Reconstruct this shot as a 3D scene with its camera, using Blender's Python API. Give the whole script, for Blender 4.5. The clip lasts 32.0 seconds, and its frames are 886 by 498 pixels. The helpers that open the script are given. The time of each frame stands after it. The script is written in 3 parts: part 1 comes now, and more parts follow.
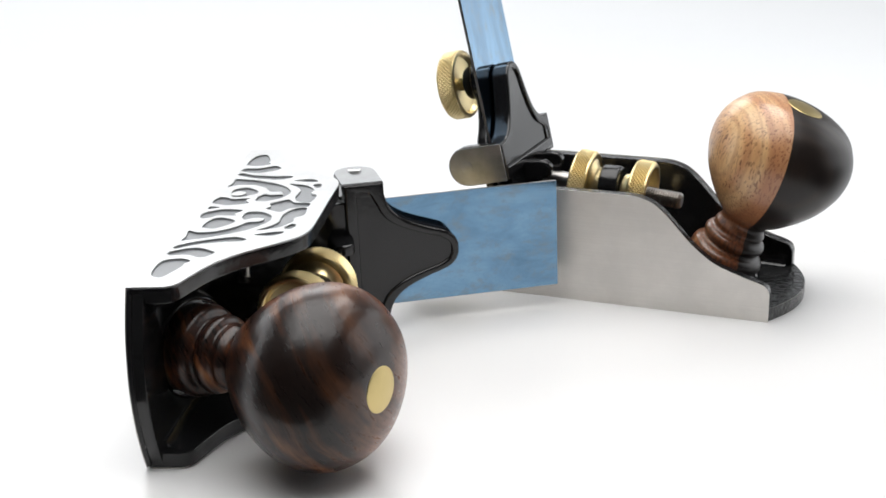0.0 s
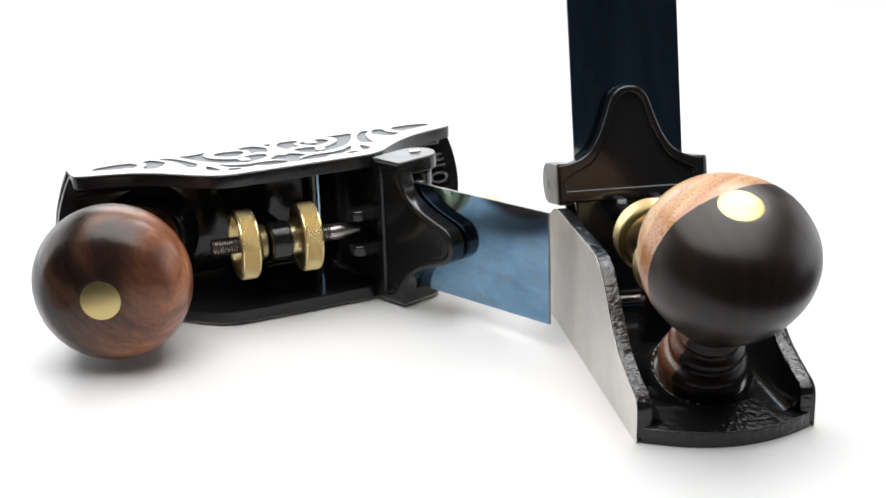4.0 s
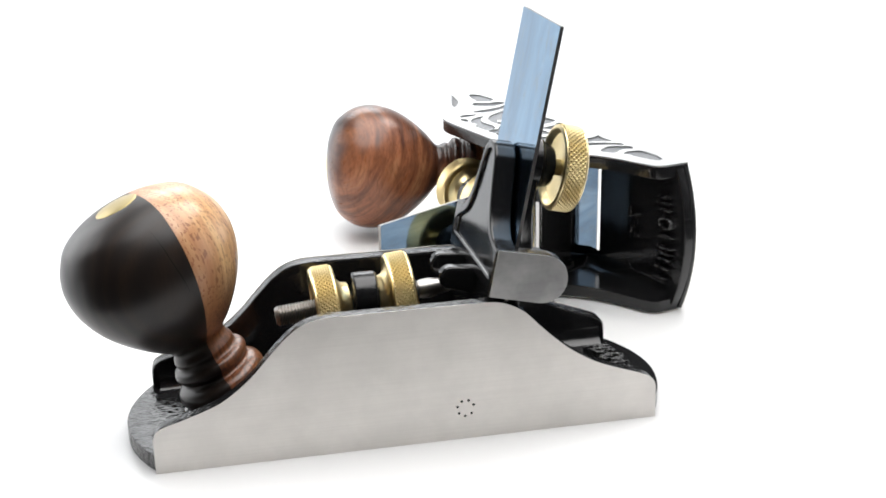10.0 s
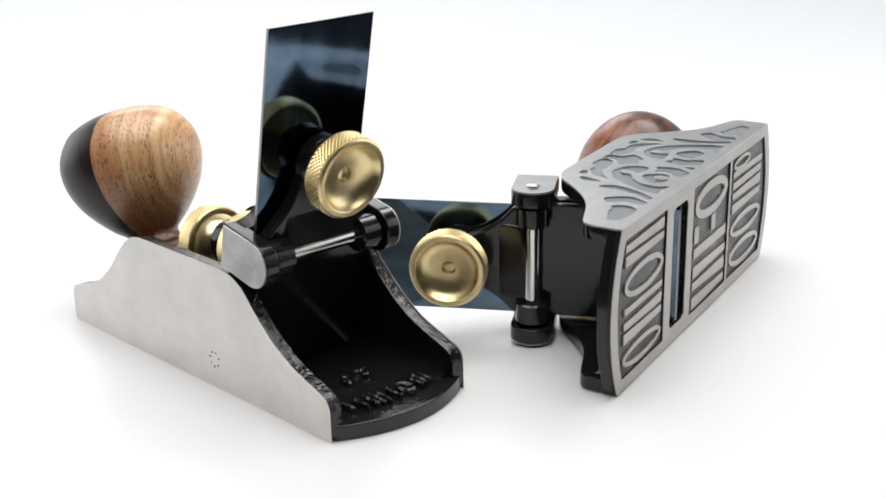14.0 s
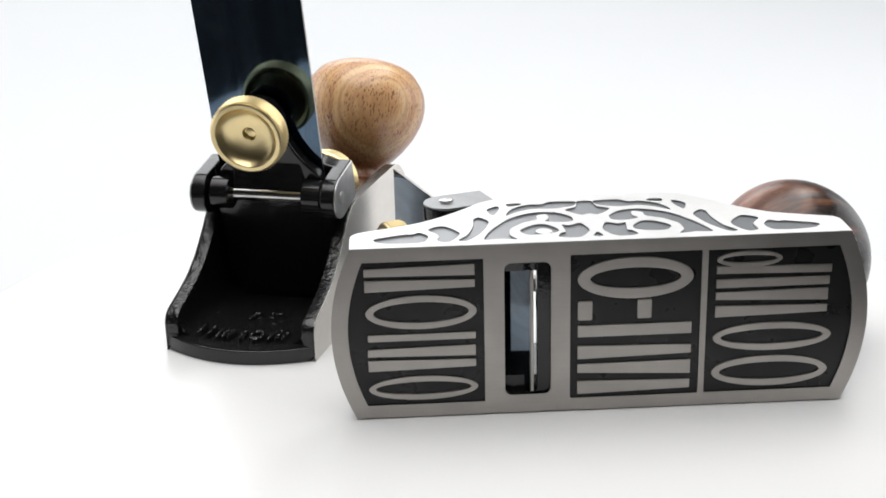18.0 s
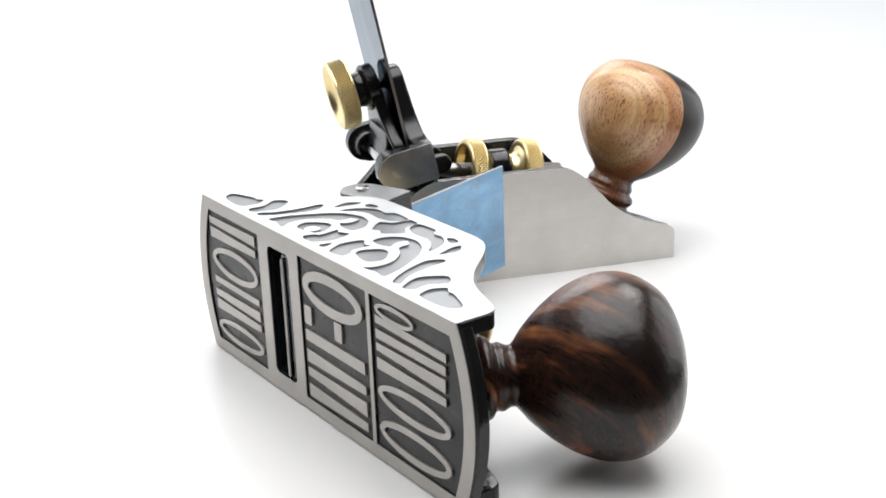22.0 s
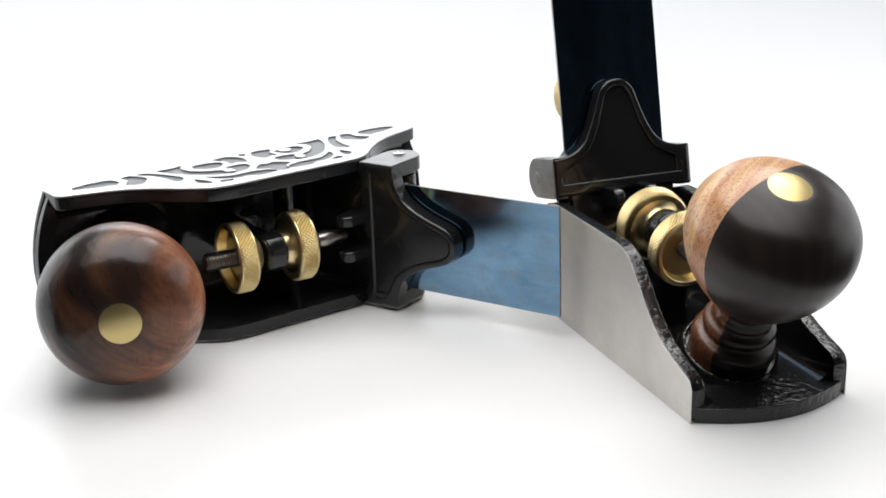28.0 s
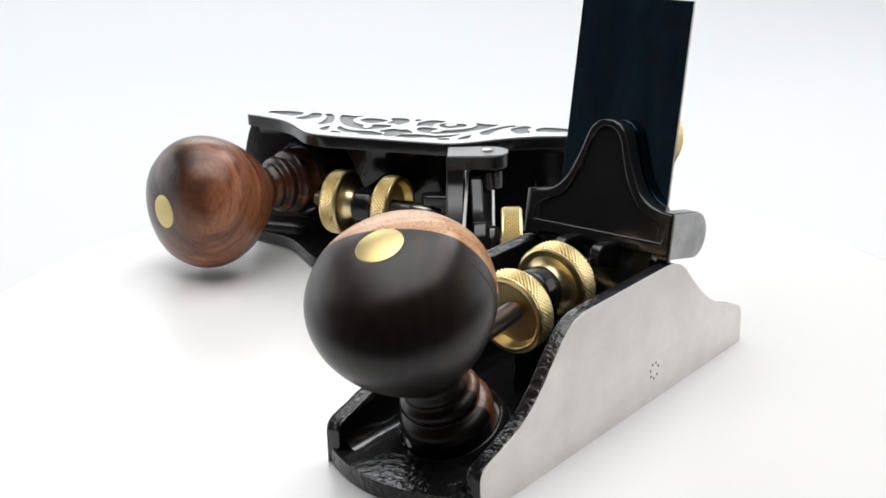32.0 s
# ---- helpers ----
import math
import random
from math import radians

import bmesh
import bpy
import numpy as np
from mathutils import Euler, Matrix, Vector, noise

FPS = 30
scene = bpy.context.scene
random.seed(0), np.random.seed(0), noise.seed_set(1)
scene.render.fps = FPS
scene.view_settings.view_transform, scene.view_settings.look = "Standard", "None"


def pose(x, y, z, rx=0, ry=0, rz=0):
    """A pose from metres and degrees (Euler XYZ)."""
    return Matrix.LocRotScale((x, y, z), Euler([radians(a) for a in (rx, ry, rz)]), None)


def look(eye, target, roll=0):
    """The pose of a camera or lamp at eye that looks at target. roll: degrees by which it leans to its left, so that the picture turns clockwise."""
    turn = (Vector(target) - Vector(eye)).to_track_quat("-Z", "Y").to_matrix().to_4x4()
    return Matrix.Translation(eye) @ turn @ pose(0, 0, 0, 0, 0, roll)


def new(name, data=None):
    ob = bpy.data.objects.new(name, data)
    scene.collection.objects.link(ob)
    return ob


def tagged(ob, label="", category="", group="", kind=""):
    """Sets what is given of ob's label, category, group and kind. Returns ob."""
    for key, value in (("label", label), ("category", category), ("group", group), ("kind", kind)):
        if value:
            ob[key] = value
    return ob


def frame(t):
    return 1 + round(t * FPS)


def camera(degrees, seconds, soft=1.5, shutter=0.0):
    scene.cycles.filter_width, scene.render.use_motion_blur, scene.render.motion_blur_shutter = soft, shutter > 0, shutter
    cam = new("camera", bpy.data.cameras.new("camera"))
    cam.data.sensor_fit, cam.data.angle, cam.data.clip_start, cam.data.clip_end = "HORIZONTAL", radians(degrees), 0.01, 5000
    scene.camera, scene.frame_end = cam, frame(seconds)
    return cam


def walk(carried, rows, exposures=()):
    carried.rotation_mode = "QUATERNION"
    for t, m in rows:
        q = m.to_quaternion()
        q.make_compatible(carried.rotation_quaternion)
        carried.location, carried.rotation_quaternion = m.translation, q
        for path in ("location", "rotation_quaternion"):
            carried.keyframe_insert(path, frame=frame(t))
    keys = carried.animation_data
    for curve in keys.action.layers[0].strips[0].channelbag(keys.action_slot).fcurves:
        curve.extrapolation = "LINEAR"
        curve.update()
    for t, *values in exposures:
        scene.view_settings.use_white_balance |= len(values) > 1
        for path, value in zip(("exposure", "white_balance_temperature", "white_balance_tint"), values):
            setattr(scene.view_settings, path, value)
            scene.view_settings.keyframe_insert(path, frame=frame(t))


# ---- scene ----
# ---------------------------------------------------------------- camera
CAM_EYE = (0.0, -0.4206, 0.1672)
CAM_AIM = (-0.00575, 0.5272, -0.1516)
EXPOSURES = [(0.0, 0.29), (1.0, 0.26), (2.0, 0.34), (3.0, 0.33), (3.5, 0.43), (4.0, 0.51), (4.7, 0.46), (5.5, 0.28), (6.0, 0.18), (7.0, 0.18), (7.5, 0.28), (8.0, 0.51), (8.5, 0.63), (10.0, 0.68),
             (11.0, 0.63), (12.0, 0.54), (13.0, 0.38), (14.0, 0.30), (14.5, 0.18), (16.5, 0.08), (17.0, 0.07), (18.0, 0.21), (19.0, 0.46), (20.0, 0.53),
             (21.0, 0.46), (22.0, 0.39), (23.0, 0.37), (24.0, 0.31), (25.0, 0.23), (28.0, 0.30), (28.5, 0.60), (29.0, 0.67), (29.5, 0.54), (30.0, 0.38), (31.0, 0.18), (32.0, 0.18)]
cam = camera(35.80, 32.0, soft=1.7)
walk(cam, [(0.0, look(CAM_EYE, CAM_AIM, -1.52)), (32.0, look(CAM_EYE, CAM_AIM, -1.52))],
     exposures=EXPOSURES)

# ---------------------------------------------------------------- world and lights
world = bpy.data.worlds.new("studio")
scene.world = world
world.use_nodes = True
world.node_tree.nodes["Background"].inputs["Color"].default_value = (0.9, 0.95, 1.0, 1)
world.node_tree.nodes["Background"].inputs["Strength"].default_value = 0.05


def softbox(name, at, aim, w, h, power, colour=(1, 1, 1), edge=0.3):
    lamp = bpy.data.lights.new(name, "AREA")
    lamp.shape, lamp.size, lamp.size_y = "RECTANGLE", w, h
    lamp.energy, lamp.color = power, colour
    if edge:
        # the diffuser is brightest in its middle and falls off towards its edges
        lamp.use_nodes = True
        nt = lamp.node_tree
        place = nt.nodes.new("ShaderNodeNewGeometry")
        parts = nt.nodes.new("ShaderNodeSeparateXYZ")
        nt.links.new(place.outputs["Parametric"], parts.inputs[0])
        fall = None
        for axis in ("X", "Y"):
            off = nt.nodes.new("ShaderNodeMath")
            off.operation = "PINGPONG"
            off.inputs[1].default_value = 0.5
            nt.links.new(parts.outputs[axis], off.inputs[0])
            ease = nt.nodes.new("ShaderNodeMapRange")
            ease.interpolation_type = "SMOOTHSTEP"
            ease.inputs["From Max"].default_value = edge
            nt.links.new(off.outputs[0], ease.inputs["Value"])
            if fall:
                both = nt.nodes.new("ShaderNodeMath")
                both.operation = "MULTIPLY"
                nt.links.new(fall, both.inputs[0])
                nt.links.new(ease.outputs["Result"], both.inputs[1])
                fall = both.outputs[0]
            else:
                fall = ease.outputs["Result"]
        nt.links.new(fall, nt.nodes["Emission"].inputs["Strength"])
    ob = new(name, lamp)
    ob.matrix_world = look(at, aim)
    return ob


softbox("softbox_top", (0.0, -0.02, 0.98), (0, -0.02, 0), 1.6, 1.62, 28.0, (1.0, 0.99, 0.98))
softbox("softbox_left", (-0.8, 0.52, 0.28), (0, 0.52, 0.2), 1.2, 0.75, 4.3, (0.97, 0.985, 1.0), 0.18)
softbox("softbox_right", (0.8, 0.36, 0.28), (0, 0.36, 0.2), 1.32, 0.75, 4.2, (0.97, 0.985, 1.0), 0.18)
softbox("softbox_back", (-0.2, 1.0, 0.66), (0, 0.1, 0.05), 1.0, 0.6, 5.6, (0.97, 0.985, 1.0))
softbox("softbox_high", (0.42, 0.6, 0.94), (0, 0.0, 0.05), 0.5, 0.45, 4.0, (1.0, 0.99, 0.98))

# ---------------------------------------------------------------- materials


def material(name):
    m = bpy.data.materials.new(name)
    m.use_nodes = True
    nt = m.node_tree
    return m, nt, nt.nodes["Principled BSDF"]


def node(nt, kind, **values):
    n = nt.nodes.new(kind)
    for key, value in values.items():
        n.inputs[key.replace("_", " ")].default_value = value
    return n


def mapped(nt, scale=(1, 1, 1), turn=(0, 0, 0)):
    co = nt.nodes.new("ShaderNodeTexCoord")
    mp = node(nt, "ShaderNodeMapping", Scale=scale, Rotation=turn)
    nt.links.new(co.outputs["Object"], mp.inputs["Vector"])
    return mp.outputs["Vector"]


def noise_of(nt, vec, scale, detail=3.0, rough=0.5, distort=0.0):
    n = node(nt, "ShaderNodeTexNoise", Scale=scale, Detail=detail, Roughness=rough, Distortion=distort)
    nt.links.new(vec, n.inputs["Vector"])
    return n.outputs["Fac"]


def ramp(nt, fac, stops):
    r = nt.nodes.new("ShaderNodeValToRGB")
    while len(r.color_ramp.elements) < len(stops):
        r.color_ramp.elements.new(0.5)
    for e, (pos, col) in zip(r.color_ramp.elements, stops):
        e.position = pos
        e.color = (*col, 1) if len(col) == 3 else col
    nt.links.new(fac, r.inputs["Fac"])
    return r.outputs["Color"]


def remap(nt, fac, lo, hi, a=0.0, b=1.0):
    n = node(nt, "ShaderNodeMapRange")
    n.inputs["From Min"].default_value, n.inputs["From Max"].default_value = a, b
    n.inputs["To Min"].default_value, n.inputs["To Max"].default_value = lo, hi
    nt.links.new(fac, n.inputs["Value"])
    return n.outputs["Result"]


def mix(nt, fac, a, b, blend="MIX"):
    n = nt.nodes.new("ShaderNodeMix")
    n.data_type, n.blend_type = "RGBA", blend
    for sock, value in ((n.inputs[0], fac), (n.inputs[6], a), (n.inputs[7], b)):
        if isinstance(value, bpy.types.NodeSocket):
            nt.links.new(value, sock)
        elif isinstance(value, (int, float)):
            sock.default_value = value
        else:
            sock.default_value = (*value, 1)
    return n.outputs[2]


def bumped(nt, bsdf, height, strength, distance):
    b = node(nt, "ShaderNodeBump", Strength=strength, Distance=distance)
    nt.links.new(height, b.inputs["Height"])
    nt.links.new(b.outputs["Normal"], bsdf.inputs["Normal"])


def dotted(nt, vec, way):
    n = node(nt, "ShaderNodeVectorMath")
    n.operation = "DOT_PRODUCT"
    nt.links.new(vec, n.inputs[0])
    n.inputs[1].default_value = way
    return n.outputs["Value"]


def arith(nt, kind, a, b, c=None):
    n = node(nt, "ShaderNodeMath")
    n.operation = kind
    for sock, value in zip(n.inputs, (a, b, c)):
        if isinstance(value, bpy.types.NodeSocket):
            nt.links.new(value, sock)
        elif value is not None:
            sock.default_value = value
    return n.outputs[0]


def combined(nt, *values):
    n = node(nt, "ShaderNodeCombineXYZ")
    for sock, value in zip(n.inputs, values):
        nt.links.new(value, sock)
    return n.outputs[0]


def japan_black(name, rough, orange, grain, gloss=0.5, relief=0.0006, heel=0.0):
    """Glossy black enamel over cast iron; orange: waviness, grain: roughness of the casting below, heel: extra waviness at the heel."""
    m, nt, p = material(name)
    v = mapped(nt)
    big = noise_of(nt, v, 420, 2)
    fine = noise_of(nt, v, 1100, 3)
    add = node(nt, "ShaderNodeMath")
    add.operation = "MULTIPLY_ADD"
    nt.links.new(fine, add.inputs[0])
    add.inputs[1].default_value = grain
    nt.links.new(big, add.inputs[2])
    b = node(nt, "ShaderNodeBump", Strength=orange, Distance=relief)
    nt.links.new(add.outputs[0], b.inputs["Height"])
    nt.links.new(b.outputs["Normal"], p.inputs["Normal"])
    if heel:
        nt.links.new(remap(nt, dotted(nt, v, (1, 0, 0)), orange + heel, orange, 0.006, 0.040), b.inputs["Strength"])
    nt.links.new(remap(nt, noise_of(nt, v, 90, 3), rough * 0.7, rough * 1.5, 0.3, 0.7), p.inputs["Roughness"])
    nt.links.new(mix(nt, noise_of(nt, v, 60, 2), (0.008, 0.008, 0.0085), (0.013, 0.013, 0.014)), p.inputs["Base Color"])
    p.inputs["Specular IOR Level"].default_value = gloss
    return m


def steel(name, tone, rough, streak=(12, 900, 900), metal=1.0, strength=0.06, brushed=0.0, cloud=0.86):
    """Ground or satin steel with fine streaks along one direction and faint stains."""
    m, nt, p = material(name)
    lines = noise_of(nt, mapped(nt, streak), 3.0, 4, 0.6)
    stain = noise_of(nt, mapped(nt), 55, 4, 0.6)
    dark = tuple(c * cloud for c in tone)
    c = mix(nt, remap(nt, stain, 0, 1, 0.35, 0.7), dark, tone)
    c = mix(nt, remap(nt, lines, 0, 0.3, 0.3, 0.8), c, tuple(c0 * 0.82 for c0 in tone))
    nt.links.new(c, p.inputs["Base Color"])
    p.inputs["Metallic"].default_value = metal
    nt.links.new(remap(nt, lines, rough * 0.93, rough * 1.08, 0.3, 0.7), p.inputs["Roughness"])
    bumped(nt, p, lines, strength, 0.0002)
    if brushed:
        # scratches along the cheek spread the gloss across them
        along = nt.nodes.new("ShaderNodeTangent")
        along.direction_type, along.uv_map = "UV_MAP", "across"
        nt.links.new(along.outputs["Tangent"], p.inputs["Tangent"])
        p.inputs["Anisotropic"].default_value = brushed
    return m


def blued_steel(name, deep=0.0):
    """Tempered blue steel with smears; deep: how far the colour goes to a darker slate."""
    m, nt, p = material(name)
    smear = noise_of(nt, mapped(nt, (1, 1, 0.25)), 90, 5, 0.65, 0.6)
    lines = noise_of(nt, mapped(nt, (900, 900, 12)), 3.0, 3)
    c = ramp(nt, smear, [(0.3, (0.12, 0.21, 0.315)), (0.5, (0.165, 0.295, 0.44)), (0.7, (0.225, 0.38, 0.54))])
    c = mix(nt, remap(nt, lines, 0, 0.3, 0.35, 0.75), c, (0.12, 0.24, 0.36))
    patina = noise_of(nt, mapped(nt, (1, 1, 0.6)), 260, 5, 0.7)
    c = mix(nt, remap(nt, patina, 0, 0.6, 0.5, 0.68), c, (0.20, 0.235, 0.255))
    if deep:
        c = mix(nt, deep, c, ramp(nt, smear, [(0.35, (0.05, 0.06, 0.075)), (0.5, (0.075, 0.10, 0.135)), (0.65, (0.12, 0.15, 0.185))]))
    nt.links.new(c, p.inputs["Base Color"])
    p.inputs["Metallic"].default_value = 1.0
    nt.links.new(remap(nt, smear, 0.05, 0.10, 0.3, 0.7), p.inputs["Roughness"])
    bumped(nt, p, noise_of(nt, mapped(nt, (0.6, 0.6, 1)), 190, 1), 0.015, 0.0006)
    return m


def brass(name, rough=0.22, tone=(0.86, 0.70, 0.38)):
    m, nt, p = material(name)
    v = mapped(nt)
    tarnish = noise_of(nt, v, 120, 4, 0.6)
    nt.links.new(mix(nt, remap(nt, tarnish, 0, 1, 0.35, 0.7), tuple(c * 0.92 for c in tone), tone), p.inputs["Base Color"])
    p.inputs["Metallic"].default_value = 1.0
    nt.links.new(remap(nt, noise_of(nt, v, 400, 3), rough * 0.9, rough * 1.15, 0.3, 0.7), p.inputs["Roughness"])
    return m


def wood(name, dark, mid, light, pore, grain=70.0, pores=0.6, rough=0.32, turn=(0, 0.42, 0), figure=0.35, coat=0.22, shine=0.35):
    """Turned, polished wood: growth bands, fine fibres and short pores along the grain."""
    m, nt, p = material(name)
    v = mapped(nt, (1, 1, 0.2), turn)
    warp = noise_of(nt, v, grain, 5, 0.6, 0.9)
    # growth rings about a line through the ball
    bands = node(nt, "ShaderNodeTexWave", Scale=grain * 1.1, Distortion=5.0, Detail=2.0)
    bands.wave_type, bands.rings_direction = "RINGS", "X"
    bands.inputs["Detail Scale"].default_value = 0.5
    bands.inputs["Detail Roughness"].default_value = 0.6
    centre = node(nt, "ShaderNodeMapping", Location=(0.004, 0.002, 0.052), Rotation=(0.0, radians(-17), radians(24)), Scale=(1.0, 0.75, 1.3))
    centre.vector_type = "TEXTURE"
    nt.links.new(mapped(nt), centre.inputs["Vector"])
    nt.links.new(centre.outputs["Vector"], bands.inputs["Vector"])
    blend = mix(nt, figure, warp, bands.outputs["Fac"])
    c = ramp(nt, blend, [(0.25, dark), (0.5, mid), (0.75, light)])
    fib = noise_of(nt, mapped(nt, (1, 1, 0.06), turn), 1500, 2)
    c = mix(nt, remap(nt, fib, 0, 0.35, 0.4, 0.7), c, dark)
    dash = noise_of(nt, mapped(nt, (1, 1, 0.2), turn), 1500, 1)
    where = noise_of(nt, v, 60, 2)
    dots = remap(nt, dash, 0, 1, 0.61, 0.66)
    mul = node(nt, "ShaderNodeMath")
    mul.operation = "MULTIPLY"
    nt.links.new(dots, mul.inputs[0])
    nt.links.new(remap(nt, where, 0.0, pores, 0.38, 0.6), mul.inputs[1])
    c = mix(nt, mul.outputs[0], c, pore)
    nt.links.new(c, p.inputs["Base Color"])
    nt.links.new(remap(nt, warp, rough * 0.85, rough * 1.2, 0.3, 0.7), p.inputs["Roughness"])
    p.inputs["Specular IOR Level"].default_value = 0.2
    p.inputs["Coat Weight"].default_value = shine
    p.inputs["Coat Roughness"].default_value = coat
    bumped(nt, p, fib, 0.008, 0.0002)
    return m


def streaked(name, dark, mid, light, end, rough=0.3):
    """Polished tropical wood in wavy layers, near-black towards the knob's end and red-brown towards its foot; the side
    towards the blade is coloured as if lit.
    """
    m, nt, p = material(name)
    layer = Vector((0.18, 0.48, 0.86)).normalized()
    place = mapped(nt)
    wave = noise_of(nt, place, 30, 2)
    depth = node(nt, "ShaderNodeVectorMath")
    depth.operation = "DOT_PRODUCT"
    nt.links.new(place, depth.inputs[0])
    depth.inputs[1].default_value = layer
    bent = node(nt, "ShaderNodeMath")
    bent.operation = "MULTIPLY_ADD"
    nt.links.new(wave, bent.inputs[0])
    bent.inputs[1].default_value = 0.009
    nt.links.new(depth.outputs["Value"], bent.inputs[2])
    along = node(nt, "ShaderNodeVectorMath")
    along.operation = "SCALE"
    along.inputs[0].default_value = layer
    nt.links.new(bent.outputs[0], along.inputs["Scale"])
    both = node(nt, "ShaderNodeVectorMath")
    both.operation = "MULTIPLY_ADD"
    nt.links.new(place, both.inputs[0])
    both.inputs[1].default_value = (0.15, 0.15, 0.15)
    nt.links.new(along.outputs["Vector"], both.inputs[2])
    broad = mix(nt, 0.25, noise_of(nt, both.outputs[0], 200, 3, 0.55), noise_of(nt, place, 70, 3, 0.6))
    thin = noise_of(nt, both.outputs[0], 1300, 3, 0.6)
    fleck = noise_of(nt, mapped(nt, (1, 0.25, 1)), 900, 2)
    # black and orange grain underneath; lit side towards the blade painted in lighter red-brown
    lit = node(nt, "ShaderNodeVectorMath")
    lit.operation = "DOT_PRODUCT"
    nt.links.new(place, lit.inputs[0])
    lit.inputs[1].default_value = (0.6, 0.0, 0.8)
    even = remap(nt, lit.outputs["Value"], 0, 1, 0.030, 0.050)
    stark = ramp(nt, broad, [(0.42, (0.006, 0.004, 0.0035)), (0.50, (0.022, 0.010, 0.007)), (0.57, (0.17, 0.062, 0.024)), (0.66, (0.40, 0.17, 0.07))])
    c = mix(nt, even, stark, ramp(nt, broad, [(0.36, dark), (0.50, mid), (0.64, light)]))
    c = mix(nt, remap(nt, thin, 0, 0.4, 0.45, 0.7), c, dark)
    c = mix(nt, remap(nt, fleck, 0, 0.35, 0.5, 0.7), c, dark)
    # near-black colour at the end
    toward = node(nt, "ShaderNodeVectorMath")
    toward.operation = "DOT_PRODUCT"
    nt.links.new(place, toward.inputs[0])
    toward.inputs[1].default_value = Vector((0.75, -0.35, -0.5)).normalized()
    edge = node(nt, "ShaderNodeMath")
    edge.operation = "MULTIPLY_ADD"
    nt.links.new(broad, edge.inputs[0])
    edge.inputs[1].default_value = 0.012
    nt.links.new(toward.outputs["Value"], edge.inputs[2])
    c = mix(nt, remap(nt, edge.outputs[0], 0.06, 1, DARK_END[0], DARK_END[1]), mix(nt, remap(nt, broad, 0, 1, 0.50, 0.64), end, (0.050, 0.022, 0.012)), c)
    nt.links.new(c, p.inputs["Base Color"])
    nt.links.new(remap(nt, thin, rough * 0.85, rough * 1.2, 0.3, 0.7), p.inputs["Roughness"])
    p.inputs["Specular IOR Level"].default_value = 0.18
    p.inputs["Coat Weight"].default_value = 0.5
    p.inputs["Coat Roughness"].default_value = 0.24
    # the hand-rubbed polish is slightly uneven
    swell = noise_of(nt, place, 130, 3, 0.55)
    b = node(nt, "ShaderNodeBump", Strength=0.5, Distance=0.0014)
    nt.links.new(swell, b.inputs["Height"])
    nt.links.new(b.outputs["Normal"], p.inputs["Coat Normal"])
    bumped(nt, p, thin, 0.03, 0.0003)
    return m


